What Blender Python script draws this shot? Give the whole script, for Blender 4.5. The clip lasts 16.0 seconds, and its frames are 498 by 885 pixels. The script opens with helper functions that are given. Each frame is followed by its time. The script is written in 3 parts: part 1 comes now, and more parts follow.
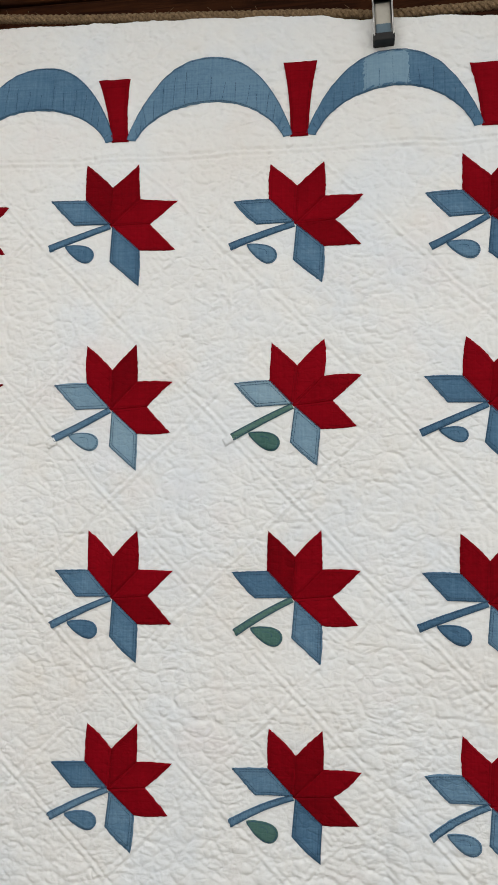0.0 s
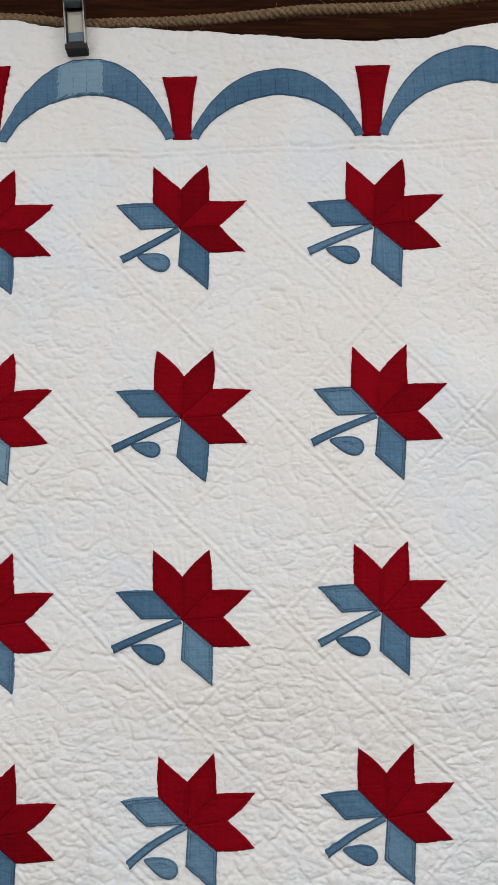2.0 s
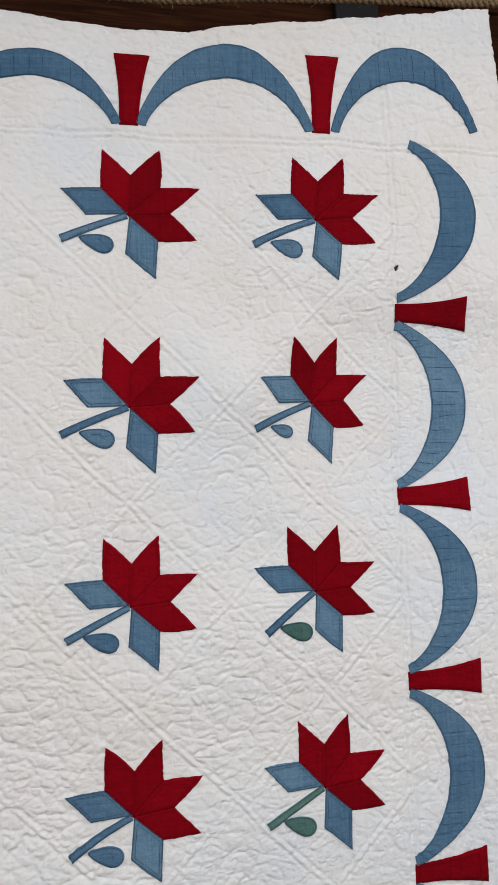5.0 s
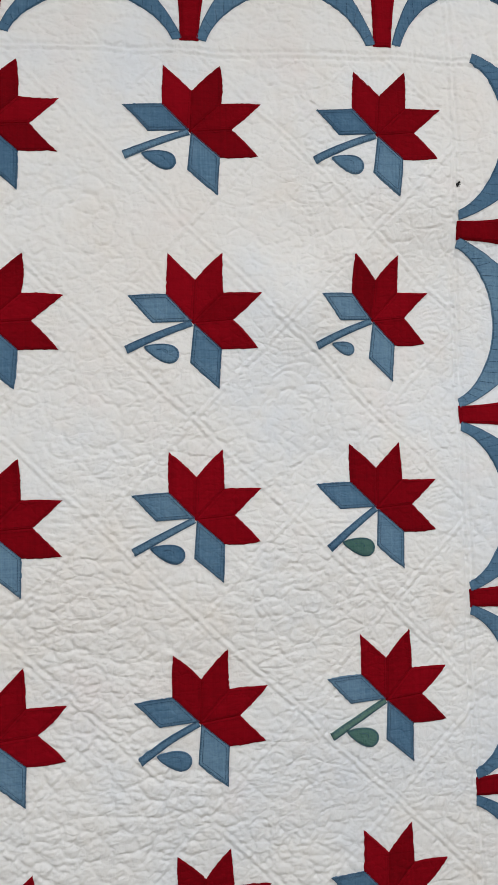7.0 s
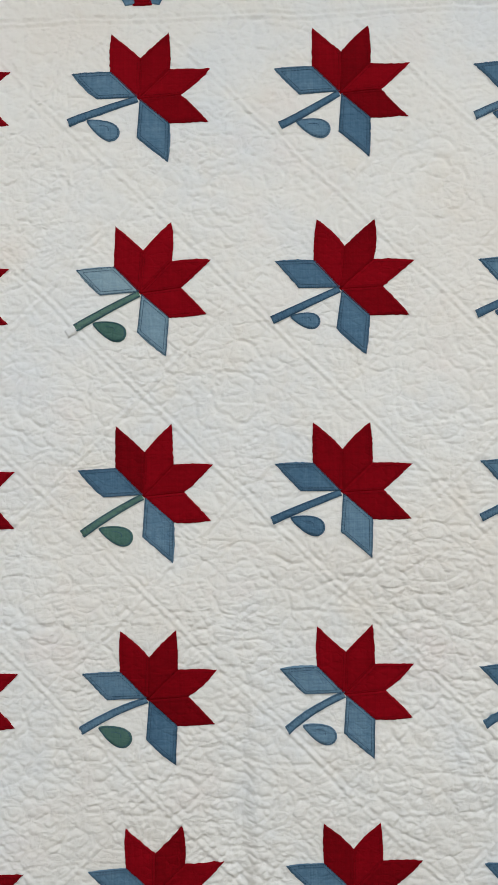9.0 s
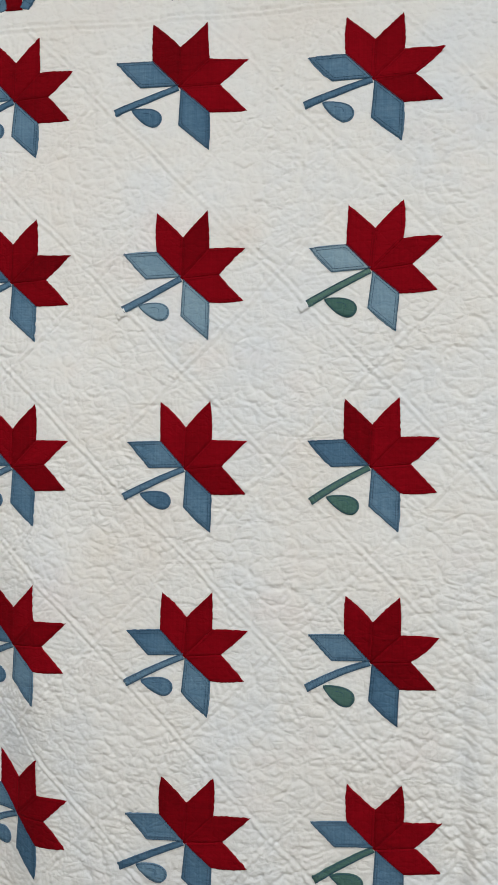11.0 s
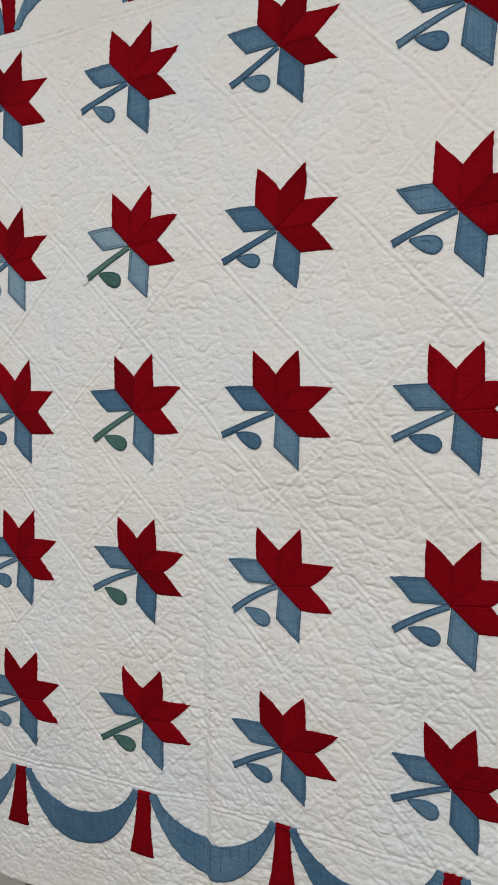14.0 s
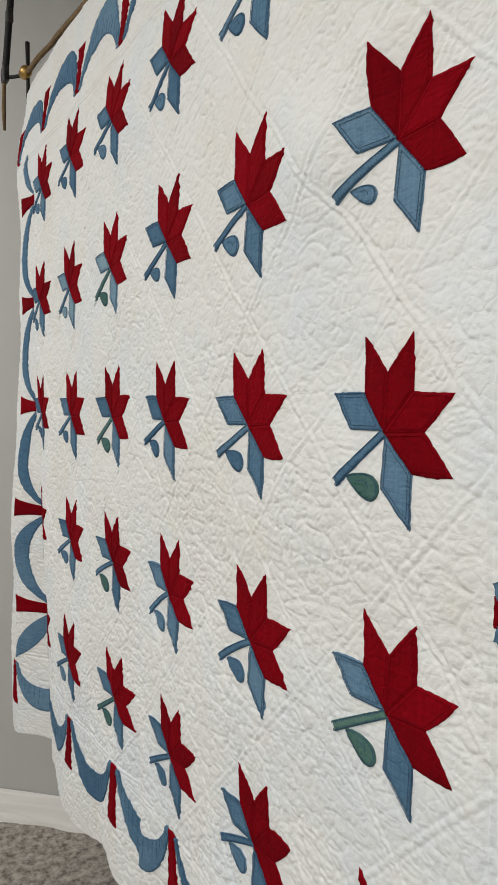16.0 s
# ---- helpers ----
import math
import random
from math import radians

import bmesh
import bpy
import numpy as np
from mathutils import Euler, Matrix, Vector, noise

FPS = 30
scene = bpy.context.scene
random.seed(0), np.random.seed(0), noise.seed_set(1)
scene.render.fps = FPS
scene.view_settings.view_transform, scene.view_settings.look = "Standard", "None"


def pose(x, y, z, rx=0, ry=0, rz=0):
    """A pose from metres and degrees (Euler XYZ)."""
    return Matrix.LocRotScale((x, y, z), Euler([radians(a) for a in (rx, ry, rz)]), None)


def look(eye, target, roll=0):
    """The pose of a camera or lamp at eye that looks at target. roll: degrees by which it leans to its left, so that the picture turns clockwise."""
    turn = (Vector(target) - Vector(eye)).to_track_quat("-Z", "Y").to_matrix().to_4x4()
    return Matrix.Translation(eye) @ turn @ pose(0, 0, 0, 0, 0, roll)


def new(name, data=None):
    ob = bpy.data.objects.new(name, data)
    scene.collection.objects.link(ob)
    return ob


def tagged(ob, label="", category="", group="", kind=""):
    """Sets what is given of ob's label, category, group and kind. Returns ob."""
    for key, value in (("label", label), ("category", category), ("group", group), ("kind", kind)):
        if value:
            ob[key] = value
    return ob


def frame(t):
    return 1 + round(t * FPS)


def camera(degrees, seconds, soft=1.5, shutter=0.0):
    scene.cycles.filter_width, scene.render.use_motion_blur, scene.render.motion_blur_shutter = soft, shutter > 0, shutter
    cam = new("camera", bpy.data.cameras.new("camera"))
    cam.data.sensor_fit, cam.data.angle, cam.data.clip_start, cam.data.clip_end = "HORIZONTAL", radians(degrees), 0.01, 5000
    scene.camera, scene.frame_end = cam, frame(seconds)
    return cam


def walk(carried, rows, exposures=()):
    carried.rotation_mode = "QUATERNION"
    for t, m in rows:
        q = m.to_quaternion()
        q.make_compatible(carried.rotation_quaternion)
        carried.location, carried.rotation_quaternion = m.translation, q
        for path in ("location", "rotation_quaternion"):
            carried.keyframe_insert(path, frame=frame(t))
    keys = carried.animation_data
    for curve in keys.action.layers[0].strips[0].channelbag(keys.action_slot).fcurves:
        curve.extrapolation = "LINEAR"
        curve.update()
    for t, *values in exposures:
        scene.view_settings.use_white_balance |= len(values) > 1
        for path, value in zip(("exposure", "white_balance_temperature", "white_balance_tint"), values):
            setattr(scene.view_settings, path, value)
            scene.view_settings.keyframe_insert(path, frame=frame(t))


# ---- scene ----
cam = camera(37.0, 16.0)
PATH = [
    (0, (0.693, -1.181, 1.731), (0.417, 0.797, 1.835), 0.35),
    (0.5, (0.773, -1.161, 1.736), (0.585, 0.827, 1.850), -0.21),
    (1, (0.856, -1.149, 1.741), (0.749, 0.844, 1.866), -0.76),
    (1.5, (0.926, -1.137, 1.743), (0.884, 0.858, 1.868), -1.18),
    (2, (0.982, -1.137, 1.739), (1.024, 0.859, 1.868), -1.52),
    (2.5, (1.035, -1.137, 1.737), (1.148, 0.856, 1.864), -1.68),
    (3, (1.084, -1.131, 1.729), (1.254, 0.858, 1.859), -1.85),
    (3.5, (1.117, -1.132, 1.725), (1.354, 0.849, 1.867), -1.92),
    (4, (1.137, -1.134, 1.725), (1.434, 0.839, 1.865), -1.95),
    (4.5, (1.155, -1.135, 1.722), (1.502, 0.830, 1.865), -1.89),
    (4.7, (1.157, -1.138, 1.722), (1.528, 0.823, 1.861), -1.91),
    (5.75, (1.135, -1.128, 1.690), (1.571, 0.821, 1.791), -1.95),
    (7, (1.094, -1.127, 1.624), (1.427, 0.844, 1.697), -2.05),
    (7.5, (1.012, -1.109, 1.611), (1.293, 0.871, 1.659), -1.75),
    (8, (0.927, -1.098, 1.601), (1.124, 0.892, 1.648), -1.54),
    (8.5, (0.847, -1.102, 1.607), (0.935, 0.896, 1.641), -1.18),
    (9, (0.781, -1.117, 1.613), (0.744, 0.883, 1.633), -0.95),
    (9.5, (0.710, -1.130, 1.608), (0.562, 0.864, 1.633), -0.36),
    (10, (0.642, -1.153, 1.611), (0.387, 0.831, 1.629), 0.04),
    (10.2, (0.629, -1.154, 1.604), (0.325, 0.823, 1.632), 0.33),
    (11.2, (0.592, -1.178, 1.592), (0.279, 0.797, 1.557), 0.20),
    (12.3, (0.658, -1.215, 1.598), (0.488, 0.773, 1.462), -0.11),
    (12.5, (0.663, -1.231, 1.599), (0.529, 0.760, 1.456), -0.18),
    (13, (0.811, -1.282, 1.543), (0.549, 0.699, 1.470), -0.33),
    (13.5, (1.163, -1.241, 1.587), (0.497, 0.639, 1.446), -0.73),
    (14, (1.434, -1.153, 1.589), (0.529, 0.625, 1.443), -0.45),
    (14.5, (1.723, -1.020, 1.594), (0.519, 0.569, 1.441), 0.09),
    (15, (1.907, -0.873, 1.605), (0.508, 0.546, 1.435), -0.15),
    (15.5, (2.033, -0.678, 1.598), (0.441, 0.522, 1.446), -0.12),
    (16, (2.096, -0.501, 1.596), (0.352, 0.469, 1.467), 0.36),
]
walk(cam, [(t, look(eye, target, roll)) for t, eye, target, roll in PATH],
     exposures=[(0.0, -0.03, 6550, 10), (1.5, -0.06, 6470, 12), (3.0, -0.11, 6470, 14), (4.5, -0.11, 6470, 14), (7.0, -0.12, 6470, 12), (9.0, -0.10, 6550, 9),
                (10.0, -0.08, 6600, 9), (12.5, -0.08, 6500, 10), (13.5, -0.12, 6550, 10), (14.5, -0.34, 6800, 12), (15.2, -0.27, 6900, 11), (16.0, -0.12, 6750, 9)])

# ---- light: added, unseen lamps: one at a window opening behind the camera, two overhead ----
world = bpy.data.worlds.new("world")
scene.world = world
world.use_nodes = True
sky = world.node_tree.nodes.new("ShaderNodeTexSky")
sky.sky_type, sky.sun_disc = "NISHITA", False
sky.sun_elevation, sky.sun_rotation = radians(40), radians(150)
world.node_tree.links.new(sky.outputs[0], world.node_tree.nodes["Background"].inputs[0])
world.node_tree.nodes["Background"].inputs[1].default_value = 0.1


def area_lamp(name, eye, target, w, h, watts, colour):
    data = bpy.data.lights.new(name, "AREA")
    data.shape, data.size, data.size_y, data.energy, data.color = "RECTANGLE", w, h, watts, colour
    ob = new(name, data)
    ob.matrix_world = look(eye, target)
    return ob


FRONT_FILL_WATTS, OVERHEAD_FILL_WATTS = 34, 39
area_lamp("added_front_light", (1.9, -4.02, 1.9), (1.9, 0, 1.9), 2.0, 1.5, FRONT_FILL_WATTS, (0.95, 0.98, 1.0))
# overhead pair added out of view, set apart to brighten both sides of the cloth
area_lamp("added_overhead_light", (-0.5, -1.75, 3.27), (-0.5, -1.75, 0), 1.15, 0.25, OVERHEAD_FILL_WATTS, (0.96, 0.975, 1.0))
area_lamp("added_overhead_light", (2.3, -1.75, 3.27), (2.3, -1.75, 0), 1.15, 0.25, OVERHEAD_FILL_WATTS, (0.96, 0.975, 1.0))


# ---- materials ----
class Nodes:
    """A small wrapper for building node materials."""

    def __init__(self, name, rough=0.9, metal=0.0):
        self.mat = bpy.data.materials.new(name)
        self.mat.use_nodes = True
        self.tree = self.mat.node_tree
        self.bsdf = self.tree.nodes["Principled BSDF"]
        self.bsdf.inputs["Roughness"].default_value = rough
        self.bsdf.inputs["Metallic"].default_value = metal
        self.coord = self.tree.nodes.new("ShaderNodeTexCoord").outputs["Object"]

    def node(self, kind, **values):
        n = self.tree.nodes.new(kind)
        for key, value in values.items():
            if key in n.inputs:
                self.put(value, n.inputs[key])
        return n

    def put(self, value, socket):
        if isinstance(value, bpy.types.NodeSocket):
            self.tree.links.new(value, socket)
        else:
            socket.default_value = value

    def scaled(self, x, y, z, source=None):
        n = self.node("ShaderNodeMapping", Vector=source or self.coord, Scale=(x, y, z))
        return n.outputs[0]

    def noise(self, scale, detail=3.0, rough=0.55, vector=None, distortion=0.0):
        n = self.node("ShaderNodeTexNoise", Vector=vector or self.coord, Scale=scale, Detail=detail, Roughness=rough, Distortion=distortion)
        return n.outputs["Fac"]

    def math(self, op, a, b=0.0, c=0.0):
        n = self.tree.nodes.new("ShaderNodeMath")
        n.operation = op
        for value, socket in zip((a, b, c), n.inputs):
            self.put(value, socket)
        return n.outputs[0]

    def ramp(self, fac, stops):
        n = self.node("ShaderNodeValToRGB", Fac=fac)
        ramp = n.color_ramp
        while len(ramp.elements) < len(stops):
            ramp.elements.new(0.5)
        for e, (at, colour) in zip(ramp.elements, stops):
            e.position, e.color = at, (*colour, 1)
        return n.outputs[0]

    def mix(self, fac, a, b, blend="MIX"):
        n = self.tree.nodes.new("ShaderNodeMix")
        n.data_type, n.blend_type = "RGBA", blend
        self.put(fac, n.inputs[0])
        for value, socket in ((a, n.inputs[6]), (b, n.inputs[7])):
            self.put((*value, 1) if isinstance(value, tuple) else value, socket)
        return n.outputs[2]

    def bump(self, height, distance, strength=1.0):
        n = self.node("ShaderNodeBump", Height=height, Distance=distance, Strength=strength)
        last = self.bsdf.inputs["Normal"]
        if last.is_linked:
            self.tree.links.new(last.links[0].from_socket, n.inputs["Normal"])
        self.tree.links.new(n.outputs[0], last)

    def colour(self, value):
        self.put((*value, 1) if isinstance(value, tuple) else value, self.bsdf.inputs["Base Color"])
        return self


def weave(m, depth=0.00025):
    """The fine thread structure and soft creases of washed cotton."""
    a = m.noise(900, 1.0, 0.5, m.scaled(1, 1, 0.25))
    b = m.noise(900, 1.0, 0.5, m.scaled(0.25, 1, 1))
    m.bump(m.math("ADD", a, b), depth)


def creases(m, scale, depth, width):
    """Sharp, wandering creases between facets of stitched cloth, deeper here and there."""
    wander = m.node("ShaderNodeTexNoise", Vector=m.coord, Scale=scale * 0.6, Detail=2.0)
    push = m.tree.nodes.new("ShaderNodeVectorMath")
    push.operation = "MULTIPLY_ADD"
    m.put(wander.outputs["Color"], push.inputs[0])
    push.inputs[1].default_value = (0.9 / scale,) * 3
    m.put(m.scaled(1.0, 0.2, 1.5), push.inputs[2])
    cells = m.node("ShaderNodeTexVoronoi", Vector=push.outputs[0], Scale=scale)
    cells.feature = "DISTANCE_TO_EDGE"
    m.put(push.outputs[0], cells.inputs["Vector"])
    cells.inputs["Scale"].default_value = scale
    edge = m.math("MINIMUM", m.math("DIVIDE", cells.outputs["Distance"], width), 1.0)
    patch = m.math("MULTIPLY", m.noise(scale * 0.16, 2, 0.5), 1.5)
    m.bump(m.math("MULTIPLY", edge, m.math("SUBTRACT", patch, 0.25)), depth)


def cotton(name, dark, mid, light, crease=0.0016):
    m = Nodes(name, 0.88)
    big = m.noise(7, 4, 0.6)
    fine = m.noise(160, 3, 0.6)
    info = m.tree.nodes.new("ShaderNodeObjectInfo").outputs["Random"]
    tone = m.math("ADD", m.math("MULTIPLY", big, 0.55), m.math("ADD", m.math("MULTIPLY", fine, 0.3), m.math("MULTIPLY", info, 0.3)))
    across = m.noise(60, 3, 0.7, m.scaled(0.12, 1, 6))
    upward = m.noise(60, 3, 0.7, m.scaled(6, 1, 0.12))
    tone = m.math("ADD", tone, m.math("MULTIPLY", m.math("SUBTRACT", m.math("ADD", across, upward), 1.0), 0.4))
    m.colour(m.ramp(tone, [(0.3, dark), (0.55, mid), (0.8, light)]))
    m.bsdf.inputs["Specular IOR Level"].default_value = 0.05
    creases(m, 60, 0.0009, 0.18)
    m.bump(m.noise(70, 3, 0.6, m.scaled(1, 1, 1), 0.6), crease)
    weave(m)
    return m.mat


def white_cotton():
    m = Nodes("white_cotton", 0.9)
    stain = m.noise(3.2, 4, 0.6)
    yellowed = m.noise(9, 3, 0.6)
    base = m.ramp(stain, [(0.32, (0.81, 0.79, 0.75)), (0.5, (0.815, 0.82, 0.80)), (0.66, (0.765, 0.80, 0.825))])
    base = m.mix(m.math("MULTIPLY", m.math("MAXIMUM", m.math("SUBTRACT", yellowed, 0.54), 0.0), 1.2), base, (0.78, 0.70, 0.58))
    pink = m.math("MAXIMUM", m.math("SUBTRACT", m.noise(5.5, 3, 0.55, m.scaled(1, 1, 1.2)), 0.56), 0.0)
    m.colour(m.mix(m.math("MULTIPLY", pink, 0.8), base, (0.82, 0.60, 0.58)))
    m.bsdf.inputs["Sheen Weight"].default_value = 0.1
    # puckers between the stitches: flat facets parted by sharp creases, at two sizes
    creases(m, 25, 0.0015, 0.14)
    creases(m, 52, 0.0008, 0.19)
    ridge = m.math("ABSOLUTE", m.math("SUBTRACT", m.noise(42, 3, 0.55, None, 0.9), 0.5))
    m.bump(m.math("MINIMUM", m.math("MULTIPLY", ridge, 5.0), 1.0), 0.0003)
    m.bump(m.noise(120, 3, 0.6), 0.0004)
    weave(m)
    return m.mat


WHITE = white_cotton()
RED = cotton("turkey_red_cotton", (0.135, 0.001, 0.004), (0.195, 0.0012, 0.0055), (0.25, 0.002, 0.008))
BLUE = cotton("chambray_blue_cotton", (0.055, 0.125, 0.21), (0.09, 0.18, 0.275), (0.15, 0.26, 0.36))
PALE = cotton("faded_blue_cotton", (0.16, 0.27, 0.36), (0.21, 0.33, 0.42), (0.27, 0.39, 0.46))
GREEN = cotton("faded_green_cotton", (0.055, 0.13, 0.115), (0.085, 0.175, 0.15), (0.12, 0.22, 0.18))
DEEP = cotton("deep_green_cotton", (0.035, 0.095, 0.085), (0.05, 0.125, 0.11), (0.08, 0.16, 0.14))
# thread colour, also used for the shade drawn between the swags' pleats
THREAD_AND_SHADE = cotton("navy_thread_and_shade", (0.035, 0.075, 0.13), (0.045, 0.095, 0.16), (0.07, 0.12, 0.19))
RED_THREAD = cotton("dark_red_thread", (0.11, 0.001, 0.004), (0.145, 0.0015, 0.005), (0.18, 0.002, 0.007))


def wood():
    m = Nodes("dark_stained_wood", 0.8)
    m.bsdf.inputs["Specular IOR Level"].default_value = 0.15
    grain = m.noise(9, 6, 0.65, m.scaled(0.35, 3, 6), 1.2)
    info = m.tree.nodes.new("ShaderNodeObjectInfo").outputs["Random"]
    tone = m.math("ADD", grain, m.math("MULTIPLY", m.math("SUBTRACT", info, 0.5), 0.25))
    m.colour(m.ramp(tone, [(0.3, (0.012, 0.0035, 0.0012)), (0.55, (0.036, 0.010, 0.003)), (0.75, (0.08, 0.025, 0.007))]))
    m.bump(grain, 0.002)
    return m.mat


def plaster(name, colour, rough=0.8):
    m = Nodes(name, rough)
    m.colour(m.mix(m.noise(2.2, 4, 0.6), tuple(0.9 * c for c in colour), colour))
    m.bump(m.noise(160, 3, 0.6), 0.0006)
    return m.mat


def concrete():
    m = Nodes("mottled_concrete", 0.7)
    a = m.noise(34, 8, 0.75)
    b = m.noise(5, 4, 0.6)
    c = m.ramp(a, [(0.38, (0.11, 0.09, 0.075)), (0.5, (0.35, 0.315, 0.27)), (0.60, (0.54, 0.50, 0.44))])
    m.colour(m.mix(m.math("MULTIPLY", b, 0.2), c, (0.34, 0.31, 0.27)))
    m.bump(a, 0.0015)
    return m.mat


def rope_fibre():
    m = Nodes("manila_rope", 0.9)
    a = m.noise(220, 4, 0.7)
    m.colour(m.ramp(a, [(0.3, (0.07, 0.042, 0.02)), (0.5, (0.19, 0.12, 0.06)), (0.7, (0.33, 0.23, 0.12))]))
    m.bump(a, 0.0015)
    return m.mat


def plain(name, colour, rough, metal=0.0):
    m = Nodes(name, rough, metal)
    a = m.noise(60, 4, 0.6)
    m.colour(m.mix(a, tuple(0.75 * c for c in colour), tuple(min(1, 1.15 * c) for c in colour)))
    m.bump(a, 0.0004)
    return m.mat


WOOD, WALL, SIDE, CONCRETE, ROPE = wood(), plaster("cream_plaster", (0.62, 0.6, 0.56)), plaster("pale_grey_paint", (0.56, 0.55, 0.53)), concrete(), rope_fibre()
STEEL = plain("worn_steel", (0.55, 0.54, 0.52), 0.32, 1.0)
BLUE_PLASTIC = plain("slate_plastic", (0.035, 0.05, 0.07), 0.45)
BLACK = plain("black_webbing", (0.012, 0.011, 0.011), 0.7)
BRASS = plain("brass", (0.62, 0.40, 0.14), 0.35, 1.0)
SHEET = plaster("white_sheet_cloth", (0.84, 0.81, 0.76), 0.9)


def part(name, bm, material, parent=None, label="", smooth=True):
    mesh = bpy.data.meshes.new(name)
    bm.to_mesh(mesh)
    bm.free()
    if smooth:
        mesh.shade_smooth()
    mesh.materials.append(material)
    ob = new(name, mesh)
    ob.parent = parent
    if label:
        tagged(ob, label)
    return ob


def box_into(bm, x0, x1, y0, y1, z0, z1, bevel=0.0):
    made = bmesh.ops.create_cube(bm, size=1.0, matrix=Matrix.Translation(((x0 + x1) / 2, (y0 + y1) / 2, (z0 + z1) / 2)) @ Matrix.Diagonal((x1 - x0, y1 - y0, z1 - z0, 1)))
    if bevel:
        edges = {e for v in made["verts"] for e in v.link_edges}
        bmesh.ops.bevel(bm, geom=list(edges), offset=bevel, segments=2, profile=0.5, affect="EDGES")
    return bm


def box(name, x0, x1, y0, y1, z0, z1, material, parent=None, bevel=0.0, label=""):
    return part(name, box_into(bmesh.new(), x0, x1, y0, y1, z0, z1, bevel), material, parent, label, smooth=False)


def structure(ob, label, category):
    return tagged(ob, label, category, kind="structure")


def tube_into(bm, points, radius, sides=8, cap=True):
    """A tube along points; radius is a number or a list."""
    rings, count = [], len(points)
    for i, p in enumerate(points):
        along = (Vector(points[min(i + 1, count - 1)]) - Vector(points[max(i - 1, 0)])).normalized()
        side = along.cross(Vector((0, 1, 0.01))).normalized()
        up = side.cross(along)
        r = radius[i] if isinstance(radius, list) else radius
        rings.append([bm.verts.new(Vector(p) + r * (math.cos(a) * side + math.sin(a) * up)) for a in (2 * math.pi * k / sides for k in range(sides))])
    for a, b in zip(rings, rings[1:]):
        for k in range(sides):
            bm.faces.new((a[k], a[(k + 1) % sides], b[(k + 1) % sides], b[k]))
    if cap:
        bm.faces.new(rings[0][::-1])
        bm.faces.new(rings[-1])
    return bm


# ---- the room ----
CEIL, BACK = 3.3, 0.62
structure(box("floor", -2.6, 4.2, -4.3, 0.85, -0.12, 0.0, CONCRETE), "mottled grey-brown concrete floor", "floor")
structure(box("ceiling", -2.6, 4.2, -4.3, 0.85, CEIL, CEIL + 0.12, WALL), "plain cream plaster ceiling", "ceiling")
structure(box("wall_east", 4.05, 4.2, -4.15, 0.6, 0, CEIL, WALL), "plain cream plaster wall", "wall")


def side_wall():
    """The pale wall beside the quilt, a little askew to it."""
    bm = box_into(bmesh.new(), -0.15, 0, -1.9, 0.77, 0, CEIL)
    ob = part("wall_west", bm, SIDE, smooth=False)
    ob.matrix_world = pose(-0.75, 0.03, 0, 0, 0, -42)
    return structure(ob, "pale grey painted wall beside the quilt", "wall")


side_wall()
structure(box("wall_far_west", -2.6, -2.45, -4.15, 0.6, 0, CEIL, WALL), "plain cream plaster wall", "wall")


def south_wall():
    """The wall behind the camera, with an unseen window opening added for the front lamp."""
    bm = bmesh.new()
    for x0, x1, z0, z1 in ((-2.6, 0.85, 0, CEIL), (2.95, 4.2, 0, CEIL), (0.85, 2.95, 0, 1.1), (0.85, 2.95, 2.7, CEIL)):
        box_into(bm, x0, x1, -4.3, -4.15, z0, z1)
    structure(part("wall_south", bm, WALL, smooth=False), "plain cream plaster wall with an added window opening", "wall")
    # frame added out of view, round the front lamp's opening
    frame_bm = bmesh.new()
    for x0, x1, z0, z1 in ((0.85, 0.91, 1.1, 2.7), (2.89, 2.95, 1.1, 2.7), (0.91, 2.89, 1.1, 1.16), (0.91, 2.89, 2.64, 2.7)):
        box_into(frame_bm, x0, x1, -4.27, -4.2, z0, z1, 0.004)
    structure(part("unseen_window_1", frame_bm, SIDE, smooth=False), "added, unseen white painted window frame in the wall", "window")


south_wall()


def back_wall():
    """Dark horizontal boards behind the rope, with an iron strap across them."""
    core = structure(box("wall_north", -2.6, 4.2, BACK + 0.03, BACK + 0.18, 0, CEIL, WOOD), "dark brown stained timber board wall", "wall")
    z, k = 0.0, 0
    while z < CEIL - 0.02:
        h = min(0.142, CEIL - z)
        board = box("board", -2.4, 4.04, BACK - 0.004 * (k % 2), BACK + 0.028, z + 0.003, z + h - 0.003, WOOD, core, 0.004)
        z, k = z + 0.142, k + 1
    box("batten", 1.77, 1.885, BACK - 0.035, BACK - 0.006, 0.02, CEIL - 0.02, BLACK, core, 0.004, "black iron strap")
    return core


back_wall()

# ---- the quilt's cloth: a height field over flat quilt coordinates u (across) and v (up) ----
ZS = 0.30                     # the quilt's own v = 0 lies this far above the floor
PITCH = 0.30                  # spacing of the flower blocks
U0, U1, V0, V1 = -0.335, 1.845, 0.22, 2.28
STEP = 0.002
NU, NV = int((U1 - U0) / STEP) + 2, int((V1 - V0) / STEP) + 2
rng = np.random.default_rng(7)


def smooth_step(x, a, b):
    t = np.clip((x - a) / (b - a), 0, 1)
    return t * t * (3 - 2 * t)


